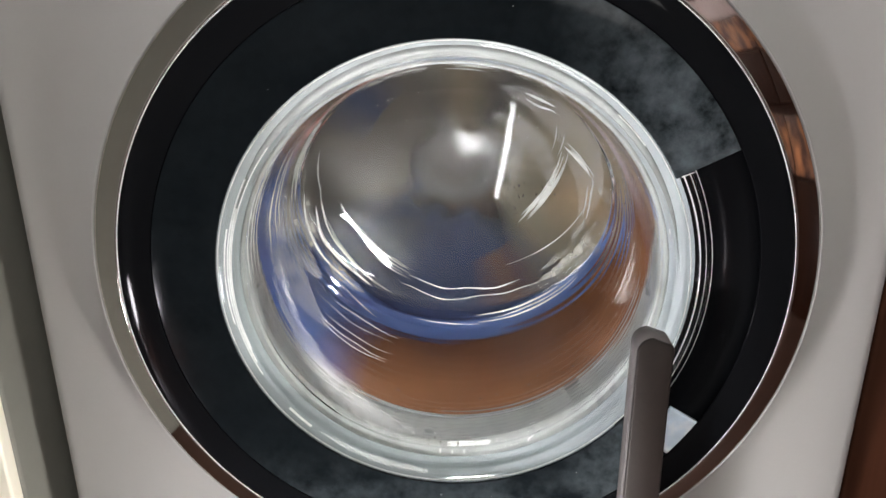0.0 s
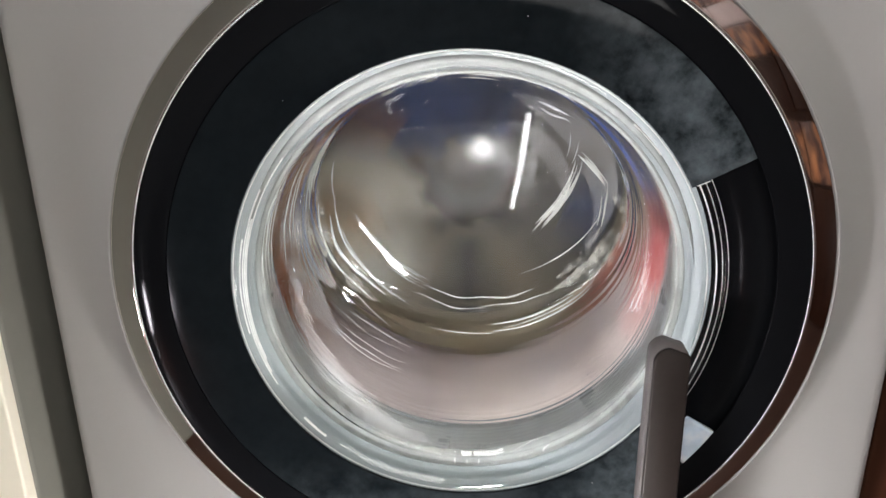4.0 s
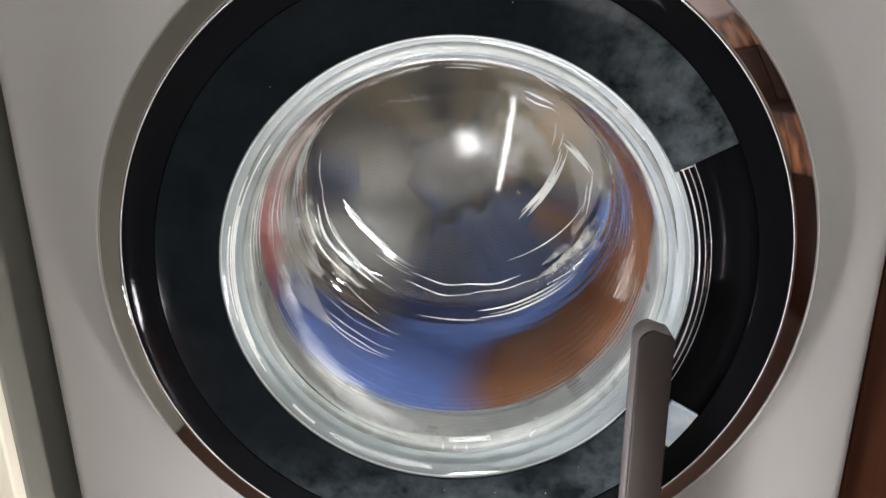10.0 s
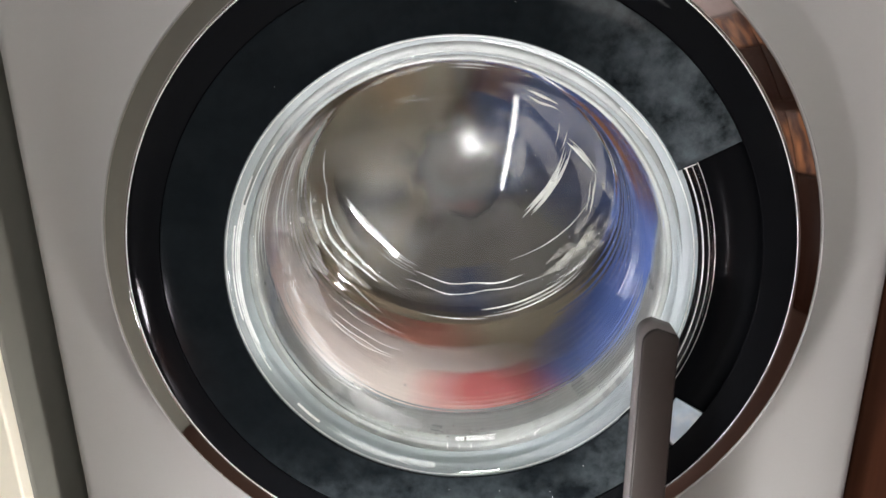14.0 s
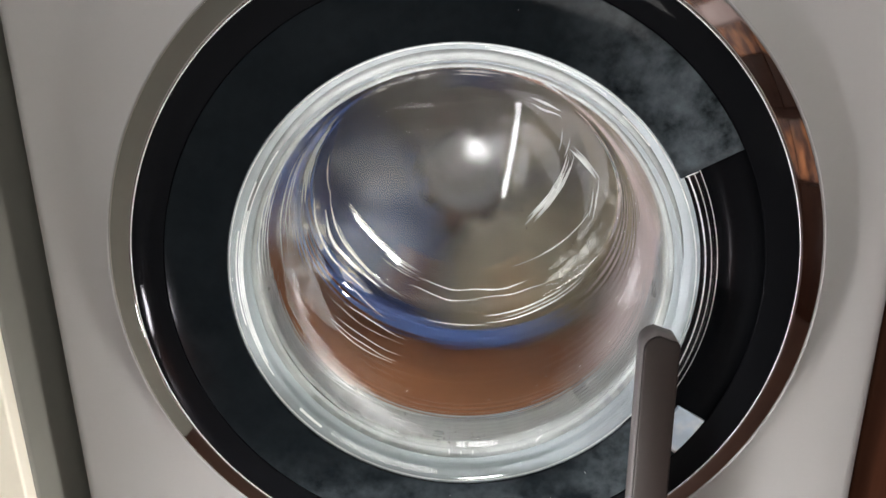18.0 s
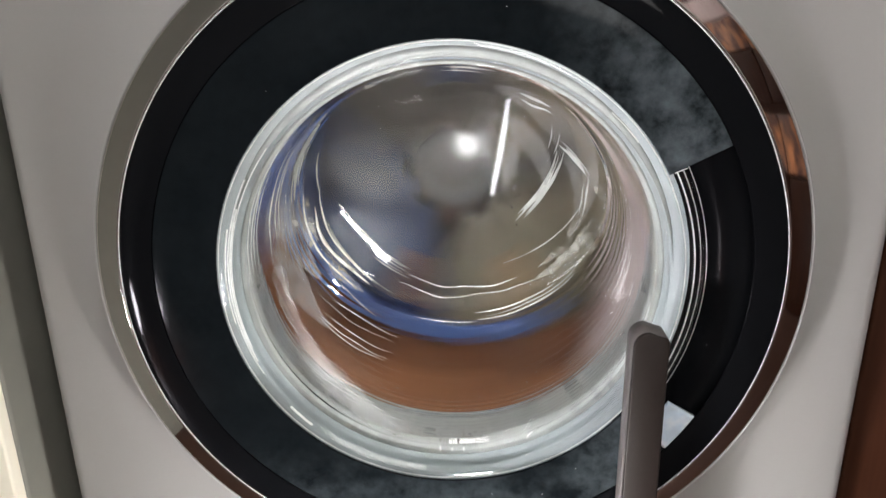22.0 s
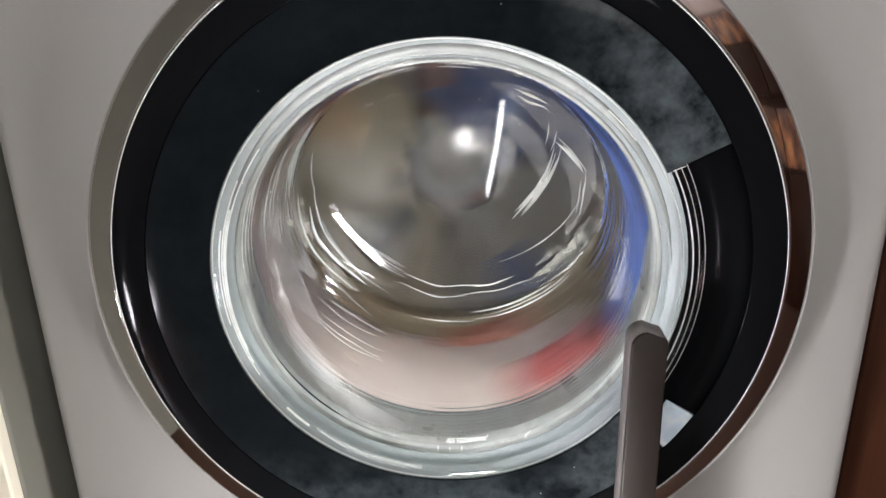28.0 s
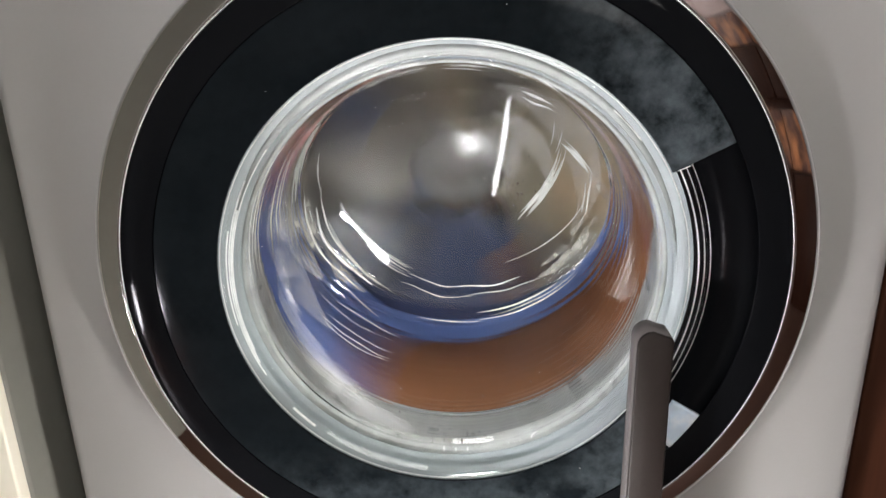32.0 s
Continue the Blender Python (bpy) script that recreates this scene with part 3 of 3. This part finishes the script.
def build_glints(door):
    """Thin metal strips that stand in for glints on the bowl, and pale films, in groups."""
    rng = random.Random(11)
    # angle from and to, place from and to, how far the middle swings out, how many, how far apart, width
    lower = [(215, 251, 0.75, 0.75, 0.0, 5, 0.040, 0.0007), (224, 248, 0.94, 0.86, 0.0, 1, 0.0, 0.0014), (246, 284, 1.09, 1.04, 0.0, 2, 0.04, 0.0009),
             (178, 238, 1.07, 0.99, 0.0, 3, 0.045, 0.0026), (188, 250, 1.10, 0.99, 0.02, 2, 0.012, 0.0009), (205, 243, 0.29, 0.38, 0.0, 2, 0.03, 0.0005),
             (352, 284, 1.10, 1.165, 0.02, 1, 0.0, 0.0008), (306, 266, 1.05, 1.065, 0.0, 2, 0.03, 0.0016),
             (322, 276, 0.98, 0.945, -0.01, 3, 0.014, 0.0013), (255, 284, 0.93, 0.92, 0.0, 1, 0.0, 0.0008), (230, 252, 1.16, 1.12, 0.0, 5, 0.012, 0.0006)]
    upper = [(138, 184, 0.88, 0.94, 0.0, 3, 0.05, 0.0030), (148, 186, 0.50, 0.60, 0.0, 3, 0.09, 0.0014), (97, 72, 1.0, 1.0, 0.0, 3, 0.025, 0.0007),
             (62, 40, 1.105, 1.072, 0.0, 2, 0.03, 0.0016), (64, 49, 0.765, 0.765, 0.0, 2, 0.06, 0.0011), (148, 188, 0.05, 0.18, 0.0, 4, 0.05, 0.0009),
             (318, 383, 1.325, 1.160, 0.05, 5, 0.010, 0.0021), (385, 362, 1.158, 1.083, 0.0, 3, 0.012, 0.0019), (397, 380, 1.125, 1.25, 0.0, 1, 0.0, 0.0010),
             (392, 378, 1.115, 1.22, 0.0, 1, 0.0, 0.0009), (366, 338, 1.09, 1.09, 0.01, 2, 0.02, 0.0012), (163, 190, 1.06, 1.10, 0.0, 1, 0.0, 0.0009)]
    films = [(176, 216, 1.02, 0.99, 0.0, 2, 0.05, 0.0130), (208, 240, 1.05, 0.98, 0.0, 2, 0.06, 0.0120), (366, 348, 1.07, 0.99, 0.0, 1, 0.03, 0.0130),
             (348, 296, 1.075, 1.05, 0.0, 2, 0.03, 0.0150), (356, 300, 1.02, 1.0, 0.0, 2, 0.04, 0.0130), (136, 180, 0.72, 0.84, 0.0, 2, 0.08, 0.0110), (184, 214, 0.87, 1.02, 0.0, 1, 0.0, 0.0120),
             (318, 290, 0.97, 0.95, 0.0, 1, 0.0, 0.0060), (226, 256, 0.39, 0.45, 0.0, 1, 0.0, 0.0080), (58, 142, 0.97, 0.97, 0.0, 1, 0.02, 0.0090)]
    # the last two paint a pale reflection on the bowl's left flank
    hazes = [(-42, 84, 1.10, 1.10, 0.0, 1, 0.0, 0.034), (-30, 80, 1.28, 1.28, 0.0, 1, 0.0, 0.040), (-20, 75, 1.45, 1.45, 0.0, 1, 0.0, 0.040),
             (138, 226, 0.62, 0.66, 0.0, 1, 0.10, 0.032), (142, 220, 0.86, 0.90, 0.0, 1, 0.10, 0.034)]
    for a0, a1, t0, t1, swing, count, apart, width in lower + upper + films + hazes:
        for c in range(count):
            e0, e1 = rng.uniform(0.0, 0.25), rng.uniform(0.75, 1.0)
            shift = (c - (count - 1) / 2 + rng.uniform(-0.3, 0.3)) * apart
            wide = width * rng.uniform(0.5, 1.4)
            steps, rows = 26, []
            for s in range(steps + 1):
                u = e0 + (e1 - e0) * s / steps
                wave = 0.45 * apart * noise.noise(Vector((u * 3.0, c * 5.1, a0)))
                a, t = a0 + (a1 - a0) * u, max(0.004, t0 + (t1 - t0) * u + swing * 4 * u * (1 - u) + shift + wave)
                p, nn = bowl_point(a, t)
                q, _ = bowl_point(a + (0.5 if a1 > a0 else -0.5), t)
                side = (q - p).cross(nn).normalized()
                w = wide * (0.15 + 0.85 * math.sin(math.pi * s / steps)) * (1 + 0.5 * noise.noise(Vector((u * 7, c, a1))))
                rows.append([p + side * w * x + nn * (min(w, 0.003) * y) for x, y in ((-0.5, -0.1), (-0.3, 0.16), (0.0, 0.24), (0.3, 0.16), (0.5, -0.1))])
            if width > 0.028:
                part("pale_haze", grid_mesh([r[1:4] for r in rows], False), M_HAZE, door, "faint grey see-through haze, partly a painted reflection")
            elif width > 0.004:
                part("pale_film", grid_mesh([r[1:4] for r in rows], False), M_FILM, door, "thin whitish see-through film on the glass")
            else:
                part("glint_strip", grid_mesh(rows), M_GLINT, door, "metal strip standing in for a glint on the glass")


def build_water(door):
    """Beads and runs of water that cling to the room side of the bowl."""
    rng = random.Random(7)
    rows = bowl_rows(False)
    n = len(rows[0])
    bm, flecks = bmesh.new(), bmesh.new()
    spots = [(rng.gauss(270, 8), rng.uniform(11, 43), rng.uniform(0.0005, 0.0013)) for _ in range(26)]
    spots += [(rng.uniform(200, 345), rng.uniform(6, 95), rng.uniform(0.0003, 0.0009)) for _ in range(60)]
    spots += [(rng.gauss(25, 25), rng.uniform(115, 160), rng.uniform(0.0003, 0.0008)) for _ in range(50)]
    spots = [(angle, j, r) for angle, j, r in spots]
    for _ in range(90):
        # a dusting of small drops on the flat of the bowl
        x, z, r = rng.gauss(0.047, 0.014), rng.uniform(0.02, 0.115), rng.uniform(0.00025, 0.0008)
        y = BALL_AT.y + math.sqrt(BALL ** 2 - (x - BALL_AT.x) ** 2 - (z - BALL_AT.z) ** 2)
        nn = (BALL_AT - Vector((x, y, z))).normalized()
        turn = nn.to_track_quat("Z", "Y").to_matrix()
        long = rng.uniform(1.0, 2.2)
        for v in bmesh.ops.create_icosphere(bm, subdivisions=1, radius=r)["verts"]:
            v.co = turn @ Vector((v.co.x, v.co.y * long, v.co.z * 0.5)) + Vector((x, y, z)) + nn * r * 0.1
    for angle, j, r in spots:
        j, i = int(j * len(rows) / 190), int(angle % 360 / 360 * n) % n
        p = rows[j][i]
        du, dv = rows[j][(i + 1) % n] - rows[j][i - 1], rows[j + 1][i] - rows[j - 1][i]
        nn = du.cross(dv).normalized()
        if nn.y > 0:
            nn = -nn
        bead = bmesh.ops.create_icosphere(bm, subdivisions=2, radius=r)["verts"]
        turn = nn.to_track_quat("Z", "Y").to_matrix()
        for v in bead:
            v.co = turn @ Vector((v.co.x, v.co.y * rng.uniform(0.95, 1.05), v.co.z * 0.5)) + p + nn * r * 0.12
    # specks of dried suds on the smoked ring
    for _ in range(9):
        a, r = rng.choice((rng.gauss(-128, 10), rng.gauss(-8, 14), rng.uniform(-30, 230))), rng.uniform(0.170, 0.209)
        p = polar(a, r, -0.0139 - 0.002 * (r - R_GLASS) / (R_COVER - R_GLASS))
        speck = bmesh.ops.create_icosphere(flecks, subdivisions=1, radius=rng.uniform(0.0002, 0.0003))["verts"]
        long, lean = rng.uniform(1.0, 2.0), radians(rng.uniform(0, 180))
        for v in speck:
            x, z = v.co.x * long, v.co.z
            v.co = Vector((x * math.cos(lean) - z * math.sin(lean), v.co.y * 0.35, x * math.sin(lean) + z * math.cos(lean))) + p
    ob = part("suds_speck", flecks, M_SOAP, door, "white specks of dried suds on the ring")
    ob["kind"] = "stuff"
    # dried soap runs near the mouth, then three strokes of an embossed marking
    for a0, path in ((-65, ((0.0, 2), (-1.2, 5), (-0.6, 8), (0.8, 12))), (-86, ((0.0, 3), (0.3, 10))), (-89, ((0.0, 3), (-0.2, 9))), (-92.5, ((0, 2), (0.1, 12))),
                     (-70.0, ((0, 5), (0.3, 8))), (-71.3, ((0, 5), (-0.3, 8))), (-72.6, ((0, 6), (0.2, 8)))):
        line = [rows[j][int((a0 + d) % 360 / 360 * n) % n] + Vector((0, -0.0003, 0)) for d, j in path]
        part("soap_run", round_bar(line, 0.0004, 6), M_SOAP, door, "white dried soap run, also strokes of a marking")
    ob = part("water", bm, M_DROP, door, "clear water beads and runs on the glass")
    ob.visible_shadow = False
    ob["kind"] = "stuff"


# ---- the drum and the laundry, which spin ----
SPINNING = []


def build_drum(w):
    drum = new("drum")
    drum.parent = w
    part("drum_wall", turned([(0.185, 0.096), (0.236, 0.100), (0.243, 0.112), (0.243, 0.375), (0.246, 0.375), (0.246, 0.110),
                              (0.238, 0.097), (0.185, 0.093)], 96), M_STEEL, drum)
    prof = [(0.242, 0.373), (0.16, 0.367), (0.10, 0.374), (0.06, 0.371), (0.002, 0.369), (0.002, 0.379), (0.242, 0.379)]
    part("drum_back", turned(prof, 96), M_STEEL, drum)
    hub = [(0.00002, 0.312)] + [(0.0006 + 0.130 * k / 20, 0.312 + 0.205 - math.sqrt(0.205 ** 2 - (0.130 * k / 20) ** 2)) for k in range(21)]
    hub += [(0.134, 0.3660), (0.134, 0.3680), (0.00002, 0.3680)]
    part("hub", turned(hub, 64), M_HUB, drum, "polished hub")
    for k in range(3):
        bm = turned(rounded([(0.2425, 0.1), (0.2, 0.11), (0.2, 0.29), (0.2425, 0.30)], 0.01), 8, 100 + k * 120, 108 + k * 120)
        part("lifter", bm, M_STEEL, drum)
    SPINNING.append((drum, 0.0))


def garment(name, label, category, material, a0, a1, y0, y1, r_in, seed, folds=0.010, r_out=0.2405):
    """A wet cloth flung against the drum: a folded, uneven sector."""
    nu, nv = int(max(20, (a1 - a0) * 0.9)), 36
    rows = []
    rm, ym = (r_in + r_out) / 2, (y0 + y1) / 2
    hr, hy = (r_out - r_in) / 2, (y1 - y0) / 2
    for i in range(nu + 1):
        t = i / nu
        end = max(0.03, (1 - abs(2 * t - 1) ** 5)) ** 0.5
        a = a0 + (a1 - a0) * t
        row = []
        for j in range(nv):
            q = math.tau * j / nv
            c, s = math.cos(q), math.sin(q)
            c, s = math.copysign(abs(c) ** 0.6, c), math.copysign(abs(s) ** 0.6, s)
            r = r_out - (r_out - (rm + hr * c)) * (0.45 + 0.55 * end)
            y = ym + hy * s * (0.6 + 0.4 * end)
            v = Vector((math.cos(radians(a)) * 3, math.sin(radians(a)) * 3, y * 14 + seed * 7.3))
            f = noise.noise(v * 1.3) + 0.6 * noise.noise(v * 2.9) + 0.35 * noise.noise(v * 6.1)
            g = noise.noise(v * 1.1 + Vector((9, 4, 2)))
            if c < 0.55:
                r += folds * f
            r = min(r, r_out)
            row.append(polar(a + 6 * g, r, y + 0.012 * g * (1 if abs(s) > 0.3 else 0)))
        rows.append(row)
    bm = grid_mesh(rows)
    bm.verts.ensure_lookup_table()
    bm.faces.new([bm.verts[j] for j in range(nv)])
    bm.faces.new([bm.verts[nu * nv + j] for j in range(nv)])
    ob = part(name, bm, material)
    tagged(ob, label, category, "laundry in the drum")
    SPINNING.append((ob, AXIS))
    return ob


def build_laundry():
    garment("towel", "rust-brown wet towel flung against the spinning drum", "towel",
            cloth("rust_brown_cloth", (0.215, 0.085, 0.031), (0.13, 0.048, 0.019)), -62, 76, 0.102, 0.276, 0.172, 1)
    garment("shirt", "bright blue wet shirt flung against the spinning drum", "shirt",
            cloth("bright_blue_cloth", (0.10, 0.175, 0.48), (0.068, 0.12, 0.33)), 72, 142, 0.103, 0.262, 0.172, 2)
    garment("shirt", "blue wet shirt behind the rust-brown towel in the drum", "shirt",
            cloth("blue_cloth", (0.12, 0.215, 0.54), (0.08, 0.14, 0.36)), -50, 105, 0.272, 0.290, 0.163, 3)
    garment("sock", "small coral-red wet sock in the spinning drum", "sock",
            cloth("coral_red_cloth", (0.54, 0.14, 0.135), (0.38, 0.095, 0.09)), 147, 182, 0.103, 0.172, 0.165, 4)
    garment("sheet", "pale pink wet bed sheet flung against the spinning drum", "sheet",
            cloth("pale_pink_cloth", (0.88, 0.738, 0.684), (0.792, 0.666, 0.54)), 152, 252, 0.102, 0.265, 0.173, 5)
    garment("pillowcase", "grey-lilac wet pillowcase flung against the spinning drum", "pillowcase",
            cloth("grey_lilac_cloth", (0.45, 0.387, 0.369), (0.306, 0.252, 0.216)), 240, 303, 0.102, 0.268, 0.172, 11)
    garment("pillowcase", "olive-tan wet pillowcase behind the pink sheet in the drum", "pillowcase",
            cloth("olive_tan_cloth", (0.34, 0.29, 0.20), (0.22, 0.19, 0.13)), 112, 300, 0.274, 0.289, 0.163, 17)
    garment("trousers", "dark blue wet jeans deep in the spinning drum", "trousers",
            cloth("denim_cloth", (0.03, 0.055, 0.15), (0.02, 0.036, 0.095)), -4, 102, 0.288, 0.365, 0.048, 6, 0.014)
    garment("towel", "dull beige wet towel deep in the spinning drum", "towel",
            cloth("beige_cloth", (0.30, 0.27, 0.19), (0.20, 0.18, 0.125)), 274, 354, 0.290, 0.365, 0.052, 7, 0.014)
    garment("sock", "faded red wet sock deep in the drum", "sock",
            cloth("faded_red_cloth", (0.468, 0.198, 0.144), (0.432, 0.252, 0.198)), 168, 205, 0.230, 0.280, 0.160, 8)
    garment("shirt", "slate-blue wet shirt deep in the spinning drum", "shirt",
            cloth("slate_blue_cloth", (0.05, 0.068, 0.13), (0.035, 0.045, 0.085)), 158, 178, 0.282, 0.330, 0.100, 12, 0.018, 0.165)
    garment("vest", "dark navy wet vest deep in the spinning drum", "vest",
            cloth("dark_navy_cloth", (0.03, 0.04, 0.085), (0.02, 0.027, 0.055)), 62, 98, 0.276, 0.330, 0.070, 13, 0.018, 0.150)
    garment("cloth", "rusty brown wet cloth deep in the spinning drum", "cloth",
            cloth("rusty_cloth", (0.20, 0.10, 0.055), (0.12, 0.06, 0.035)), 2, 24, 0.280, 0.330, 0.085, 14, 0.016, 0.160)
    garment("cloth", "dark grey wet cloth deep in the spinning drum", "cloth",
            cloth("dark_grey_cloth", (0.07, 0.067, 0.06), (0.04, 0.04, 0.036)), 232, 258, 0.280, 0.330, 0.062, 15, 0.018, 0.140)
    garment("cloth", "tan wet cloth deep in the spinning drum", "cloth",
            cloth("tan_cloth", (0.42, 0.31, 0.18), (0.27, 0.20, 0.12)), 308, 330, 0.280, 0.330, 0.095, 16, 0.018, 0.175)
    garment("jumper", "grey wet jumper deep in the spinning drum", "jumper",
            cloth("grey_cloth", (0.15, 0.14, 0.12), (0.09, 0.083, 0.072)), 100, 210, 0.294, 0.365, 0.052, 9, 0.014)
    garment("blanket", "olive-grey wet blanket deep in the spinning drum", "blanket",
            cloth("olive_grey_cloth", (0.22, 0.19, 0.13), (0.13, 0.11, 0.08)), 204, 280, 0.292, 0.365, 0.050, 10, 0.014)


def build_post():
    """Upright bar that stands before the door: grey body, front shade painted dark brown, its top rounded at one
    corner.
    """
    post = tagged(new("post"), "grey upright bar with rounded top, front shade painted dark brown", "post")
    post.matrix_basis = pose(0.1243, -0.0285, 0.0)
    wide, high, deep, round_l, round_r = 0.0245, 0.3775, 0.0195, 0.0105, 0.005

    def outline(inset, foot):
        pts = [(inset, foot), (wide + 0.0035 - inset, foot), (wide - inset, 0.33)]
        for cx, r, a0, a1 in ((wide - round_r, round_r, 0, 90), (round_l, round_l, 90, 180)):
            top = high - (0.0035 if cx > round_l else 0.0) - r
            pts += [(cx + (r - inset) * math.cos(radians(a0 + (a1 - a0) * k / 8)), top + (r - inset) * math.sin(radians(a0 + (a1 - a0) * k / 8))) for k in range(9)]
        return pts

    def slab(levels):
        rows = [[Vector((x, y, z)) for x, z in outline(inset, 0.0)] for y, inset in levels]
        bm = grid_mesh(rows)
        bm.verts.ensure_lookup_table()
        n = len(rows[0])
        bm.faces.new([bm.verts[k] for k in range(n)])
        bm.faces.new([bm.verts[(len(rows) - 1) * n + k] for k in range(n)])
        return bm
    part("body", slab([(0.0, 0.001), (-0.001, 0.0), (-deep, 0.0)]), M_POST, post)
    # front slab: the shade on the bar's front is put into its colour
    part("face", slab([(-deep - 0.0002, 0.0), (-deep - 0.0016, 0.0001), (-deep - 0.0023, 0.0007), (-deep - 0.0026, 0.0014)]), M_FACE, post, "front of the bar, its shade painted dark brown")


build_room()
build_glow_pane()
build_tube_lamp(TUBE_A, TUBE_B, (0, -1, 0), M_TUBE, "lit white fluorescent tube lamp upright on the wall")
build_tube_lamp(TUBE_C, TUBE_D, (0, 0, 1), M_TUBE_TOP, "lit white fluorescent tube lamp on the ceiling")
# unseen lamps, added to throw the door's shadow on the panel and brighten its foot
build_added_lamp(0.02, -0.15, M_FOOT, 0.028, "added low lamp with a bare lit bulb, out of view")
build_added_lamp(-0.608, -0.605, M_GLOBE, 0.048, "added low lamp with a large lit globe bulb, out of view")
washer = build_washer()
build_drum(washer)
build_laundry()
build_cabinet()
build_wardrobe()
build_post()


# ---- what moves: the drum and its laundry, spinning ----
def motions():
    # (seconds, how far the load has turned from its first place, mod 360), clockwise as seen from the room
    seen = [(0, 323), (0.5, 38), (1, 200), (1.5, 307), (2, 10), (2.5, 162), (3, 248), (3.5, 327), (5.5, 195), (6, 245),
            (6.5, 272), (7, 290), (7.5, 315), (8, 334), (8.5, 330), (9, 12), (9.5, 307), (10, 282), (10.5, 300), (11, 230),
            (11.5, 162), (12, 158), (12.5, 52), (13, 0), (13.5, 332), (14, 189), (14.5, 158), (16.5, 65), (17, 250),
            (17.5, 162), (18, 18), (18.5, 220)]
    later = [(19, 54), (19.5, 257), (20, 66), (20.5, 250), (21, 50), (21.5, 211), (22, 12), (22.5, 160), (23, 280), (23.5, 54),
             (24, 235), (24.5, 275), (25, 40), (25.5, 178), (27.5, 80), (28, 160), (28.5, 252), (29, 236), (29.5, 320),
             (30, 352), (30.5, 305), (31, 28), (31.5, 35), (32, 318)]
    keys = seen + later
    # the load goes round clockwise, on average about 32 degrees in a thirtieth of a second
    turn, angle = [], keys[0][1]
    for (t0, a0), (t1, a1) in zip(keys, keys[1:]):
        steps = frame(t1) - frame(t0)
        go = (a1 - a0) % 360
        go += 360 * max(0, round((32.0 * steps - go) / 360))
        for k in range(steps):
            turn.append((t0 + k / FPS, angle + go * k / steps))
        angle += go
    turn.append((keys[-1][0], angle))
    for ob, z in SPINNING:
        walk(ob, [(t, pose(0, 0, z, 0, a, 0)) for t, a in turn])


motions()
